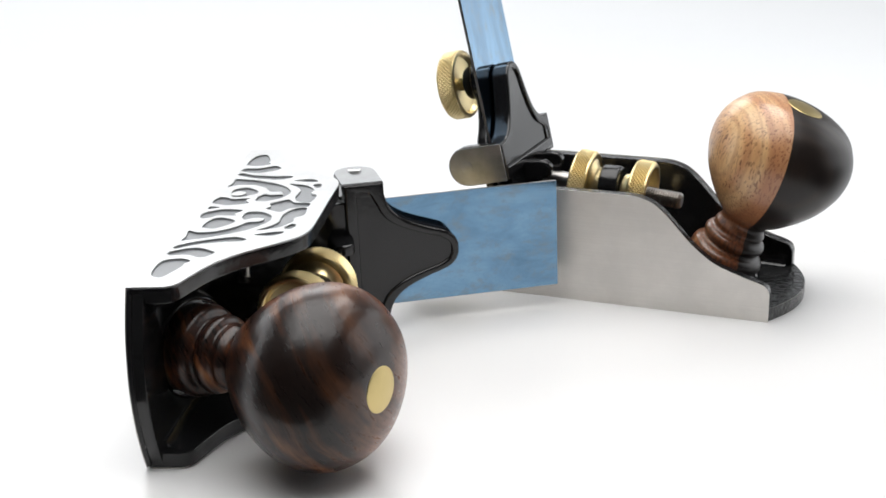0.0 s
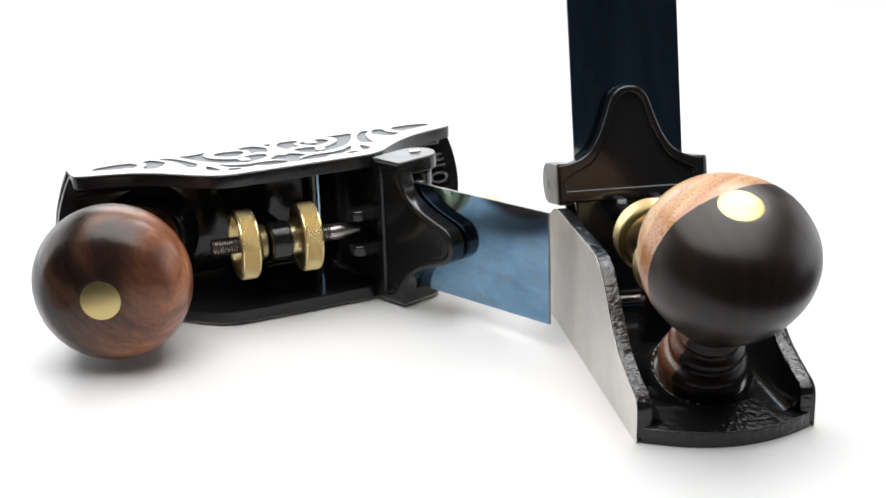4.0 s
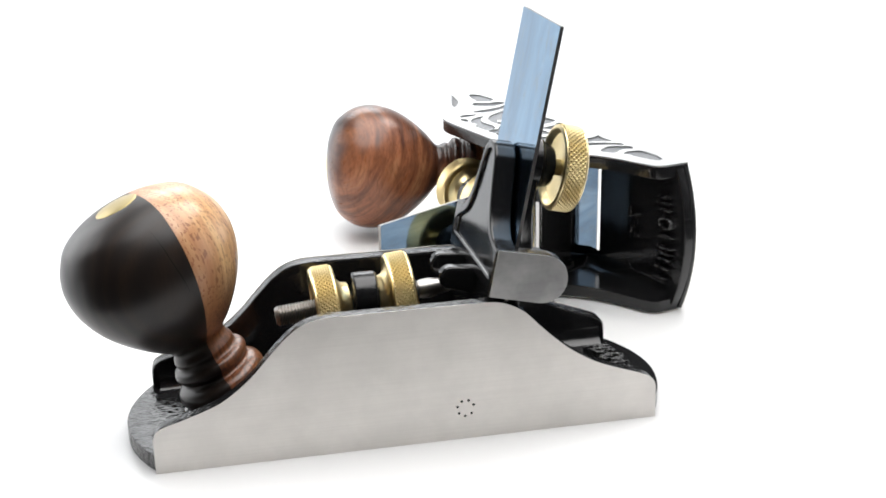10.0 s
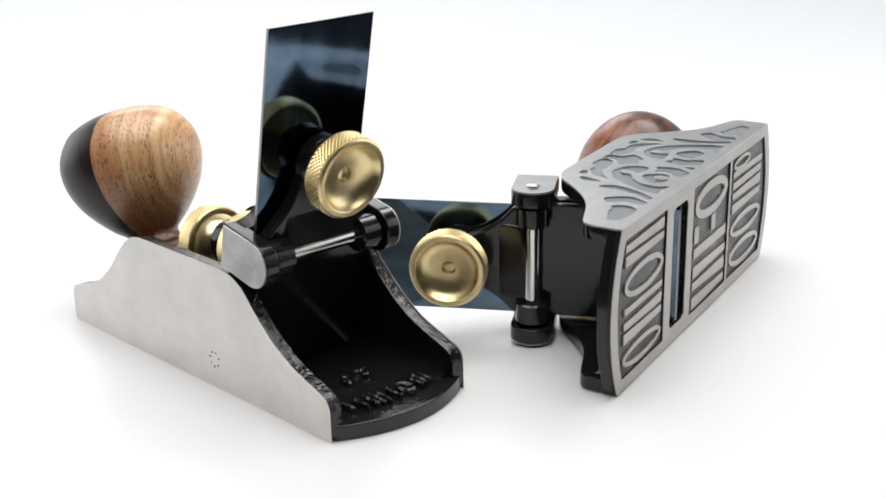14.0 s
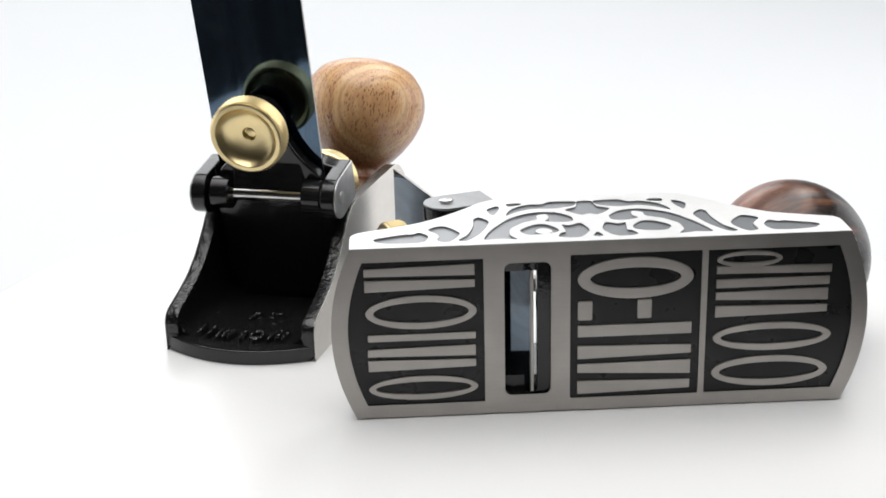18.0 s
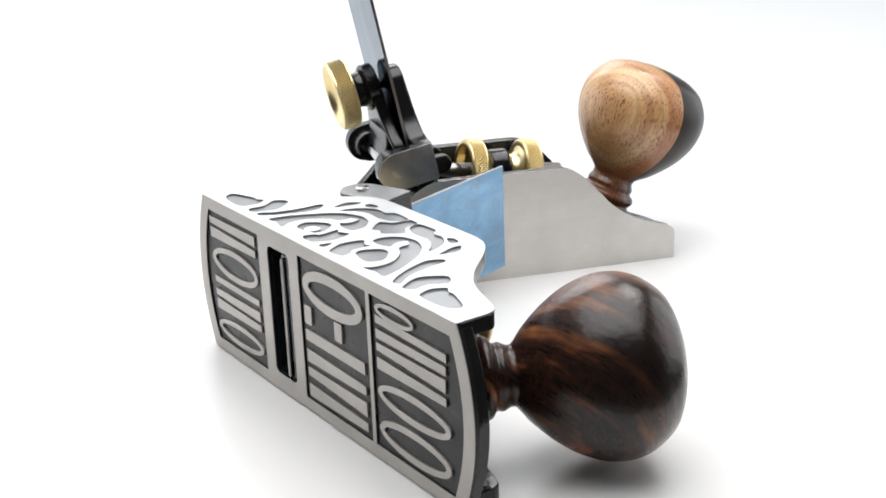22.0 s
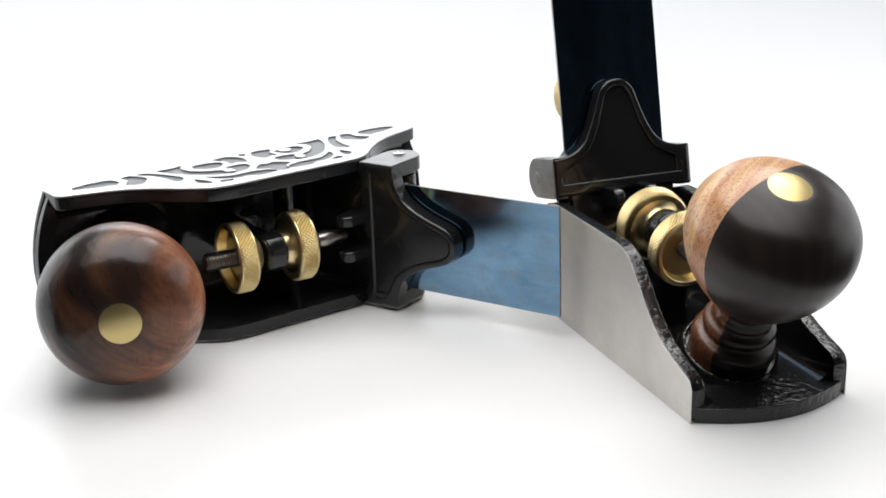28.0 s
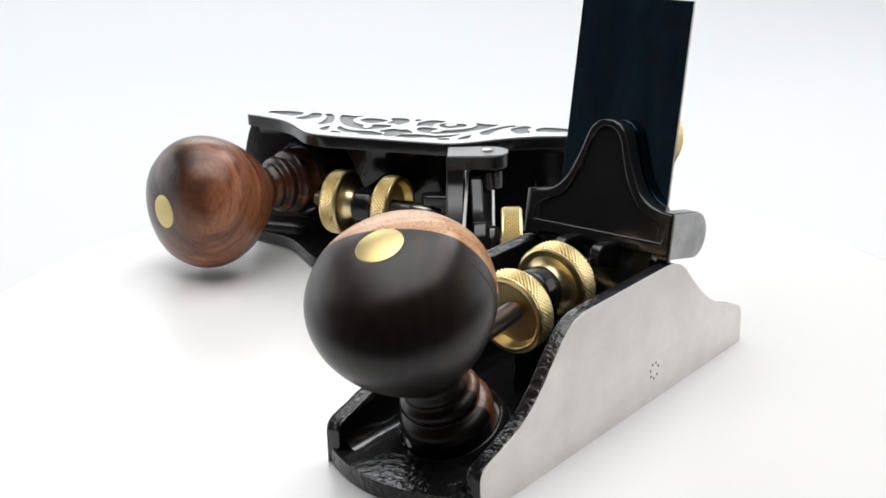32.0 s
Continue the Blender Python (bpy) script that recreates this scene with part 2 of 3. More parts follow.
def figured(name):
    """Flat-sawn honey-coloured wood: layers that the ball cuts into ovals, long vessels along the grain in every other layer,
    redder towards the foot and next to the dark half."""
    m, nt, p = material(name)
    out = Vector((0.80, 0.577, 0.177)).normalized()
    grain = Vector((-0.278, 0.099, 0.94)).normalized()
    place = mapped(nt)
    wob = noise_of(nt, place, 55, 3)
    deep = arith(nt, "MULTIPLY_ADD", wob, 0.0022, dotted(nt, place, out))
    side, up = dotted(nt, place, out.cross(grain)), dotted(nt, place, grain)

    def layered(k_side, k_up, scale, detail, rough=0.5):
        return noise_of(nt, combined(nt, deep, arith(nt, "MULTIPLY", side, k_side), arith(nt, "MULTIPLY", up, k_up)), scale, detail, rough)

    band = layered(0.07, 0.05, 300, 2)
    cloud = noise_of(nt, place, 48, 3, 0.6)
    tone = mix(nt, 0.25, band, cloud)
    c = ramp(nt, tone, [(0.36, (0.48, 0.225, 0.10)), (0.5, (0.64, 0.37, 0.17)), (0.62, (0.74, 0.50, 0.255))])
    fibre = layered(1.0, 0.05, 1300, 3)
    c = mix(nt, remap(nt, fibre, 0, 0.3, 0.42, 0.72), c, (0.42, 0.20, 0.09))
    # growth rings, cut into ovals
    rings = arith(nt, "SINE", arith(nt, "MULTIPLY_ADD", deep, 2200.0, arith(nt, "MULTIPLY", cloud, 6.0)), 0.0)
    c = mix(nt, remap(nt, rings, 0, 0.36, 0.45, 0.98), c, (0.37, 0.175, 0.078))
    vessel = layered(1.0, 0.33, 1500, 1)
    patch = noise_of(nt, place, 110, 2)
    porous = arith(nt, "MULTIPLY", remap(nt, band, 0.9, 0.06, 0.45, 0.58), remap(nt, patch, 0.6, 1.0, 0.38, 0.52))
    porous = arith(nt, "MAXIMUM", porous, remap(nt, dotted(nt, place, (0.868, 0.358, 0.343)), 0.95, 0.2, 0.025, 0.041))
    c = mix(nt, arith(nt, "MULTIPLY", remap(nt, vessel, 0, 1, 0.565, 0.635), porous), c, (0.16, 0.066, 0.03))
    # redder wood beside the dark half
    seam = arith(nt, "MULTIPLY_ADD", cloud, -0.006, dotted(nt, place, (0.868, 0.358, 0.343)))
    c = mix(nt, remap(nt, seam, 0.75, 0.0, 0.0195, 0.0300), c, (0.40, 0.155, 0.07))
    # dark red heartwood in the foot
    low = arith(nt, "MULTIPLY_ADD", layered(0.3, 0.1, 500, 2), 0.016, dotted(nt, place, (-0.416, 0.0, 0.909)))
    c = mix(nt, remap(nt, low, 0.9, 0.0, 0.022, 0.047), c, mix(nt, remap(nt, fibre, 0, 1, 0.4, 0.6), (0.20, 0.064, 0.026), (0.07, 0.024, 0.012)))
    nt.links.new(c, p.inputs["Base Color"])
    nt.links.new(remap(nt, cloud, 0.30, 0.42, 0.3, 0.7), p.inputs["Roughness"])
    p.inputs["Coat Weight"].default_value = 0.35
    p.inputs["Coat Roughness"].default_value = 0.2
    bumped(nt, p, vessel, 0.02, 0.0002)
    return m


def plain_matt(name, tone, rough=0.9):
    m, nt, p = material(name)
    v = mapped(nt)
    soft = noise_of(nt, v, 9, 3)
    weave = noise_of(nt, v, 1600, 2)
    nt.links.new(mix(nt, soft, tuple(c * 0.985 for c in tone), tone), p.inputs["Base Color"])
    p.inputs["Roughness"].default_value = rough
    bumped(nt, p, weave, 0.05, 0.0002)
    return m


ENAMEL = japan_black("black_enamel", 0.13, 0.08, 0.1)
CASTING = japan_black("cast_black_enamel", 0.12, 0.10, 0.2)
CAST_FLOOR = japan_black("floor_black_enamel", 0.12, 0.10, 0.3, 0.55, 0.0008, 0.6)
CAST_ROUGH = japan_black("rough_black_enamel", 0.12, 0.26, 0.3)
MOTTLED = japan_black("mottled_black_enamel", 0.13, 0.5, 0.3, 0.6, 0.0012)
MARK = japan_black("lumpy_black_enamel", 0.07, 1.0, 0.3, 0.8, 0.0018)
PALE_RIM = steel("pale_rim", (0.45, 0.43, 0.40), 0.5, (300, 300, 300), 0.0, 0.1)
PANEL = japan_black("panel_black", 0.30, 0.05, 0.5, 0.36)
STEEL = steel("ground_steel", (0.81, 0.782, 0.748), 0.53, (12, 900, 900), 1.0, 0.08)
STEEL_ORNATE = steel("ornate_steel", (0.64, 0.64, 0.64), 0.42, (12, 900, 900), 1.0, 0.06, 0.7)
STEEL_SOLE = steel("sole_steel", (0.48, 0.455, 0.43), 0.46, (14, 700, 700), 1.0, 0.1)
STEEL_BRIGHT = steel("bright_steel", (0.72, 0.71, 0.70), 0.16, (600, 20, 600))
STEEL_EAR = steel("ground_ear_steel", (0.66, 0.655, 0.65), 0.44, (20, 800, 800), cloud=0.5)
STEEL_THREAD = steel("rod_steel", (0.40, 0.38, 0.36), 0.32, (300, 300, 300))
POCKET = steel("grey_pocket", (0.19, 0.20, 0.21), 0.24, (200, 200, 200), 0.0, 0.02)
SATIN_GREY = steel("satin_grey_steel", (0.34, 0.345, 0.35), 0.4, (300, 300, 300), 0.7, 0.03, cloud=0.75)
BLUE = blued_steel("blued_steel")
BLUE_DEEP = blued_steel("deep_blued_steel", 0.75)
BRASS = brass("brass", 0.31)
BRASS_CAP = brass("cap_brass", 0.32, (0.58, 0.46, 0.21))
BRASS_KNURL = brass("knurled_brass", 0.42, (0.88, 0.72, 0.39))
EBONY = wood("dark_ebony", (0.012, 0.008, 0.007), (0.015, 0.0105, 0.009), (0.024, 0.015, 0.011), (0.008, 0.006, 0.005), 60, 0.3, 0.36, coat=0.3, shine=0.28)
LIGHT_WOOD = figured("light_figured_wood")
DARK_END = (-0.033, -0.014)
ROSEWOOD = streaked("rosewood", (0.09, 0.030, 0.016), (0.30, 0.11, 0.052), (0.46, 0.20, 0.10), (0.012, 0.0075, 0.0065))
BOARD = plain_matt("white_board", (0.725, 0.725, 0.725), 0.3)
CRACK = plain_matt("crack_black", (0.004, 0.003, 0.003))
PAPER = plain_matt("white_paper", (0.618, 0.632, 0.648))
ROOM = plain_matt("dark_room_wall", (0.13, 0.13, 0.132))
BLACK_FLOOR = plain_matt("black_floor", (0.016, 0.016, 0.017))

# ---------------------------------------------------------------- mesh helpers (all in millimetres)
MM = 0.001


def weigh_normals(me, least):
    """Smooth normals weighted by area, so that large flat faces stay flat beside their small rounded edges."""
    normals = [p.normal.copy() for p in me.polygons]
    areas = [p.area for p in me.polygons]
    round_vert = [[] for _ in me.vertices]
    for p in me.polygons:
        for v in p.vertices:
            round_vert[v].append(p.index)
    out = []
    for p in me.polygons:
        n = normals[p.index]
        for v in p.vertices:
            total = Vector((0, 0, 0))
            for k in round_vert[v]:
                if normals[k].dot(n) > least:
                    total += normals[k] * areas[k]
            out.append(total.normalized() if total.length > 1e-20 else n)
    me.normals_split_custom_set(out)


def part(name, bm, mat, parent=None, label="", sharp=32):
    """Links a bmesh, drawn in millimetres, as one mesh object under a thing or a part."""
    bmesh.ops.recalc_face_normals(bm, faces=bm.faces)
    bmesh.ops.scale(bm, vec=(MM, MM, MM), verts=bm.verts)
    me = bpy.data.meshes.new(name)
    bm.to_mesh(me)
    bm.free()
    me.shade_smooth()
    if sharp > 1:
        weigh_normals(me, math.cos(radians(sharp)))
    else:
        me.set_sharp_from_angle(angle=radians(sharp))
    me.materials.append(mat)
    ob = new(name, me)
    if parent is not None:
        ob.parent = parent
    if label:
        tagged(ob, label)
    return ob


def frame_of(a, b, c, o=(0, 0, 0)):
    """A matrix whose first three axes are a, b, c, with origin o."""
    m = Matrix((a, b, c)).transposed().to_4x4()
    m.translation = o
    return m


SIDE = frame_of((1, 0, 0), (0, 0, 1), (0, -1, 0))     # drawn in x, z; thickness towards -y
PLAN = Matrix.Identity(4)                              # drawn in x, y; thickness upwards


def smooth_loop(points, steps=5, tension=0.5):
    """A closed smooth outline through a few control points."""
    out, n = [], len(points)
    for i in range(n):
        p0, p1, p2, p3 = (Vector(points[(i + k) % n]) for k in (-1, 0, 1, 2))
        m1, m2 = (p2 - p0) * tension, (p3 - p1) * tension
        for k in range(steps):
            t = k / steps
            q = p1 * (2 * t**3 - 3 * t**2 + 1) + m1 * (t**3 - 2 * t**2 + t) + p2 * (3 * t**2 - 2 * t**3) + m2 * (t**3 - t**2)
            out.append((q.x, q.y))
    return out


def smooth_line(points, steps=6):
    """An open smooth line through control points, ends kept."""
    out, n = [], len(points)
    for i in range(n - 1):
        p0, p1, p2, p3 = (Vector(points[min(max(i + k, 0), n - 1)]) for k in (-1, 0, 1, 2))
        m1, m2 = (p2 - p0) * 0.5, (p3 - p1) * 0.5
        for k in range(steps):
            t = k / steps
            q = p1 * (2 * t**3 - 3 * t**2 + 1) + m1 * (t**3 - 2 * t**2 + t) + p2 * (3 * t**2 - 2 * t**3) + m2 * (t**3 - t**2)
            out.append((q.x, q.y))
    out.append(tuple(points[-1]))
    return out


def round_rect(x0, y0, x1, y1, r, steps=5):
    out = []
    for cx, cy, a in ((x1 - r, y1 - r, 0), (x0 + r, y1 - r, 90), (x0 + r, y0 + r, 180), (x1 - r, y0 + r, 270)):
        for k in range(steps + 1):
            t = radians(a + 90 * k / steps)
            out.append((cx + r * math.cos(t), cy + r * math.sin(t)))
    return out


def ellipse(cx, cy, rx, ry, n=40, lean=0.0):
    out = []
    for k in range(n):
        t = 2 * math.pi * k / n
        y = ry * math.sin(t)
        out.append((cx + rx * math.cos(t) + lean * y, cy + y))
    return out


def sheet(loops, c0, c1, m=PLAN, bevel=0.3, res=1):
    """A flat plate of the outlines (the inner ones are holes), from c0 to c1 along its normal, with softened edges; m places it."""
    cu = bpy.data.curves.new("sheet", "CURVE")
    cu.dimensions, cu.fill_mode = "2D", "BOTH"
    cu.extrude, cu.bevel_depth, cu.offset, cu.bevel_resolution = (c1 - c0) / 2 - bevel, bevel, -bevel, res
    for loop in loops:
        sp = cu.splines.new("POLY")
        sp.points.add(len(loop) - 1)
        for q, (x, y) in zip(sp.points, loop):
            q.co = (x, y, 0, 1)
        sp.use_cyclic_u = True
    tmp = bpy.data.objects.new("sheet", cu)
    me = bpy.data.meshes.new_from_object(tmp)
    bm = bmesh.new()
    bm.from_mesh(me)
    bpy.data.objects.remove(tmp)
    bpy.data.curves.remove(cu)
    bpy.data.meshes.remove(me)
    bmesh.ops.remove_doubles(bm, verts=bm.verts, dist=0.002)
    bmesh.ops.transform(bm, matrix=m @ Matrix.Translation((0, 0, (c0 + c1) / 2)), verts=bm.verts)
    return bm


def join(*parts):
    """Several bmeshes in one."""
    first = parts[0]
    for other in parts[1:]:
        me = bpy.data.meshes.new("joined")
        other.to_mesh(me)
        other.free()
        first.from_mesh(me)
        bpy.data.meshes.remove(me)
    return first


def turned(profile, m, n=64):
    """A solid of revolution: profile of (along, radius) about the first axis of m."""
    bm = bmesh.new()
    rings = []
    for s, r in profile:
        if r < 1e-6:
            rings.append([bm.verts.new((s, 0, 0))])
        else:
            rings.append([bm.verts.new((s, r * math.cos(2 * math.pi * k / n), r * math.sin(2 * math.pi * k / n))) for k in range(n)])
    for a, b in zip(rings, rings[1:]):
        for k in range(n):
            j = (k + 1) % n
            if len(a) == 1 and len(b) > 1:
                bm.faces.new((a[0], b[k], b[j]))
            elif len(b) == 1 and len(a) > 1:
                bm.faces.new((a[k], b[0], a[j]))
            elif len(a) > 1:
                bm.faces.new((a[k], b[k], b[j], a[j]))
    for ring in (rings[0], rings[-1]):
        if len(ring) > 1:
            bm.faces.new(ring)
    bmesh.ops.transform(bm, matrix=m, verts=bm.verts)
    return bm


def axis_frame(o, d):
    """A frame at o whose first axis is d."""
    d = Vector(d).normalized()
    side = Vector((0, 1, 0)) if abs(d.y) < 0.9 else Vector((1, 0, 0))
    b = (side - d * side.dot(d)).normalized()
    return frame_of(d, b, d.cross(b), o)


def knurl(r, s0, s1, m, around=110, along=9, depth=0.46):
    """A diamond-knurled band of radius r from s0 to s1 along the axis."""
    bm = bmesh.new()
    rows = []
    for j in range(along + 1):
        s = s0 + (s1 - s0) * j / along
        row = []
        for k in range(around):
            out = r - (0 if 0 < j < along else depth) - (depth if (j + k) % 2 else 0)
            t = 2 * math.pi * k / around
            row.append(bm.verts.new((s, out * math.cos(t), out * math.sin(t))))
        rows.append(row)
    for j in range(along):
        for k in range(around):
            i = (k + 1) % around
            q = (rows[j][k], rows[j][i], rows[j + 1][i], rows[j + 1][k])
            if (j + k) % 2:
                bm.faces.new((q[0], q[1], q[2])), bm.faces.new((q[0], q[2], q[3]))
            else:
                bm.faces.new((q[0], q[1], q[3])), bm.faces.new((q[1], q[2], q[3]))
    bmesh.ops.transform(bm, matrix=m, verts=bm.verts)
    return bm


# ---------------------------------------------------------------- the scraper plane
LENGTH, WALL, SPLAY = 136.4, 20.6, 0.018
LEAN = radians(12.0)
EV, EW = Vector((math.sin(LEAN), 0, math.cos(LEAN))), Vector((math.cos(LEAN), 0, -math.sin(LEAN)))
BED = frame_of((0, 1, 0), EV, EW, (87.6, 0, 0.5))      # drawn across the blade, up the blade; thickness towards the toe
PIVOT = Vector((83.0, 0, 8.8))


def cheek_outline(inset=0.0, low=0.0):
    """The cheek's side view: low ends and a hump with flowing shoulders."""
    top = smooth_line([(0.0, 9.6), (0.9, 11.6), (3.0, 12.9), (8.6, 14.6), (16.6, 17.4), (21.5, 20.4), (26.5, 24.6), (31.5, 30.0), (35.7, 34.2), (39.7, 37.1), (44.3, 38.5), (49.0, 38.8)], 4)
    top += smooth_line([(88.5, 38.7), (92.4, 38.3), (95.9, 37.0), (99.6, 34.6), (103.8, 30.2), (108.2, 26.0), (112.6, 22.4), (118.6, 18.7), (124.6, 16.2), (130.6, 14.1), (134.2, 12.6), (135.9, 10.8), (136.4, 8.8)], 4)
    out = [(x, z - inset) for x, z in top] + [(136.4, low), (0.0, low)]
    return out


def sole_outline(bulge=6.0, inset=0.0, half=24.0):
    """The sole from above: straight sides and bowed ends."""
    y = half - inset
    out = []
    for k in range(17):
        t = -1 + k / 8
        out.append((LENGTH + bulge * (1 - t * t) - inset, y * t))
    for k in range(17):
        t = 1 - k / 8
        out.append((-bulge * (1 - t * t) + inset, y * t))
    return out


MOUTH = round_rect(82.0, -19.6, 94.8, 19.6, 2.0)


def mirrored(loop):
    return [(137.0 - x, z) for x, z in loop]


def scroll_pockets():
    """The sunk leaves and scrolls of the ornamented cheek, laid out in mirrored pairs about its middle."""
    heel_leaf = [(20.6, 3.6), (22.1, 8.0), (19.9, 11.3), (17.6, 10.1), (15.4, 10.2), (7.4, 7.3), (8.7, 4.1), (14.7, 3.0)]
    side_leaf = [(27.6, 3.1), (30.3, 7.3), (30.6, 10.9), (26.5, 16.1), (22.3, 13.5), (24.9, 8.7), (24.6, 4.2)]
    band = [(32.5, 3.4), (35.7, 7.4), (38.3, 13.1), (39.5, 18.6), (37.1, 22.2), (35.4, 20.9), (35.0, 15.7), (33.2, 8.8), (30.2, 4.2)]
    tip = [(41.2, 23.4), (43.2, 28.4), (43.0, 31.6), (40.2, 29.6), (39.8, 27.2)]
    bud = [(50.2, 32.1), (49.1, 33.6), (45.8, 33.0), (45.9, 31.2), (46.9, 30.7)]
    spray = [(64.3, 29.2), (65.9, 31.6), (65.3, 33.6), (58.5, 34.0), (55.9, 31.8), (52.2, 32.0), (47.8, 29.5), (45.5, 25.7), (45.1, 22.8), (48.4, 25.8), (52.9, 27.9), (59.3, 27.6)]
    crescent = [(63.9, 3.4), (66.6, 8.5), (65.0, 14.4), (61.6, 12.9), (59.6, 13.6), (60.0, 8.0), (58.6, 7.0), (57.6, 4.0), (60.5, 2.9)]
    eye = [(57.6, 7.8), (58.0, 10.6), (54.9, 14.6), (51.4, 14.1), (47.6, 10.2), (49.3, 6.5), (53.8, 6.4)]
    scroll = [(62.8, 16.3), (63.0, 20.2), (59.6, 23.9), (54.5, 25.1), (49.0, 23.1), (44.5, 19.2), (39.8, 11.6), (37.8, 6.7), (37.4, 3.7), (41.7, 4.0), (46.3, 3.3), (44.6, 6.5), (45.2, 11.7), (48.9, 16.2), (53.0, 18.6), (53.4, 21.8), (56.2, 22.9), (56.6, 19.4), (55.3, 17.2), (58.8, 15.8)]
    lozenge = [(71.0, 21.2), (75.0, 26.0), (71.6, 28.6), (70.6, 33.2), (68.5, 33.8), (66.4, 33.2), (65.4, 28.6), (62.0, 26.0), (66.0, 21.2), (68.5, 22.2)]
    drop = [(69.8, 3.8), (68.5, 6.8), (67.2, 3.8), (68.5, 3.1)]
    loops = []
    for shape in (heel_leaf, side_leaf, band, tip, bud, spray, crescent, eye, scroll):
        loops += [smooth_loop(shape, 4, 0.42), smooth_loop(mirrored(shape), 4, 0.42)]
    return loops + [smooth_loop(lozenge, 4, 0.35), smooth_loop(drop, 4, 0.4)]


def taper(x0, x1, y, w0, w1, dy=0.0):
    """A long tapered bar from x0 to x1 at y, w0 and w1 wide at its ends, running off by dy."""
    return [(x0, y - w0 / 2), (x1, y + dy - w1 / 2), (x1, y + dy + w1 / 2), (x0, y + w0 / 2)]


def ring(cx, cy, rx, ry, w, lean=0.0):
    return [ellipse(cx, cy, rx, ry, 44, lean), ellipse(cx, cy, rx - w * 1.15, ry - w, 44, lean)]


def sole_shapes():
    """Raised plain bars and rings that fill the three sunk panels of the sole."""
    toe = [ring(117.5, -16.3, 15.2, 3.6, 1.7), [taper(102.8, 132.6, -9.2, 2.2, 3.4)], [taper(102.8, 132.6, -5.4, 3.2, 2.2)],
           [taper(102.8, 132.4, -1.0, 2.0, 2.0)], ring(117.6, 6.3, 15.2, 4.9, 1.9), [taper(102.8, 132.8, 14.3, 2.2, 3.4)], [taper(102.8, 132.8, 18.2, 3.2, 2.2)]]
    mid = [[taper(43.0, 74.6, -18.2, 2.6, 4.0)], [taper(43.0, 74.6, -13.0, 4.2, 2.6, 0.6)], [taper(43.0, 74.6, -7.6, 2.6, 4.0)],
           [taper(43.0, 74.6, -1.3, 3.4, 3.4)], [round_rect(54.2, 2.0, 58.2, 7.6, 0.5)], [round_rect(70.6, 2.0, 74.6, 7.6, 0.5)],
           ring(58.8, 14.0, 15.9, 6.0, 3.0)]
    heel = [ring(20.6, -15.3, 16.4, 4.6, 2.0), ring(20.4, -4.9, 16.6, 4.2, 2.0), [taper(5.4, 36.6, 3.0, 2.2, 3.4)], [taper(5.4, 36.6, 7.2, 3.6, 2.2, 0.4)],
            [taper(5.2, 36.6, 11.2, 2.4, 2.6)], [taper(4.8, 36.6, 14.6, 2.2, 2.2, 0.6)], ring(27.6, 18.2, 9.0, 2.4, 1.3)]
    return toe + mid + heel


def side_wall(name, parent, mat, y0, y1, inset, loops=(), bevel=0.3, label="", splay=0.0):
    """One wall or its facing; splay: how far it leans outwards per millimetre of height."""
    lo, hi = sorted((-y0, -y1))
    bm = sheet([cheek_outline(inset, 1.5 if inset else 0.0), *loops], lo, hi, SIDE, bevel)
    for v in bm.verts:
        v.co.y += splay * v.co.z
    ob = part(name, bm, mat, parent, label)
    across = ob.data.uv_layers.new(name="across")
    for loop, uv in zip(ob.data.loops, across.data):
        co = ob.data.vertices[loop.vertex_index].co
        uv.uv = (co.z * 10, co.x * 10)
    return ob


def fillet(parent, side):
    """The casting's rounded corner between floor and wall."""
    bm = bmesh.new()
    r, n = 5.0, 6
    rows = []
    for x in (2.0, 134.5):
        row = [bm.verts.new((x, side * (WALL + 0.4), 4.0))]
        for k in range(n + 1):
            t = radians(90 * k / n)
            row.append(bm.verts.new((x, side * (WALL - r + r * math.sin(t)), 4.5 + r - r * math.cos(t))))
        rows.append(row)
    for k in range(n + 2):
        j = (k + 1) % (n + 2)
        bm.faces.new((rows[0][k], rows[0][j], rows[1][j], rows[1][k]))
    bm.faces.new(rows[0]), bm.faces.new(rows[1])
    return part("corner_fillet", bm, CASTING, parent)


KNOB_RISE = 1.4       # how much taller the ball stands than sixty millimetres


def knob_profile(size):
    """Turned foot with two beads, a waist, and a ball that is fullest above its middle."""
    foot = [(-2.0, 12.0), (2.6, 12.2), (4.2, 12.6), (6.2, 12.3), (7.4, 11.2), (8.0, 9.9), (8.8, 9.5), (9.6, 10.1), (11.0, 10.7), (12.4, 10.2), (13.2, 9.0), (14.0, 8.6), (15.2, 8.8), (16.2, 8.4), (17.4, 7.9), (18.8, 8.1)]
    ball = [(20.4, 9.6), (22.6, 12.3), (27.0, 16.4), (32.0, 20.0), (37.0, 22.3), (41.5, 23.4), (46.0, 23.4), (50.0, 22.3), (53.5, 20.2), (56.6, 17.3), (58.8, 12.5), (59.8, 8.2), (60.0, 6.1)]
    return [(-2.0, 0)] + smooth_line(foot + [(a + KNOB_RISE * (a - 20.0) / 40.0, b * size) for a, b in ball], 3) + [(60.0 + KNOB_RISE, 0)]


def knob_axis(ornate):
    """Foot and direction of the knob, which leans back over the heel."""
    lean = radians(25.8 if ornate else 24.5)
    foot = Vector((21.0, 0.4, 8.8)) if ornate else Vector((21.3, 0.3, 9.9))
    return foot, Vector((-math.sin(lean), 0, math.cos(lean)))


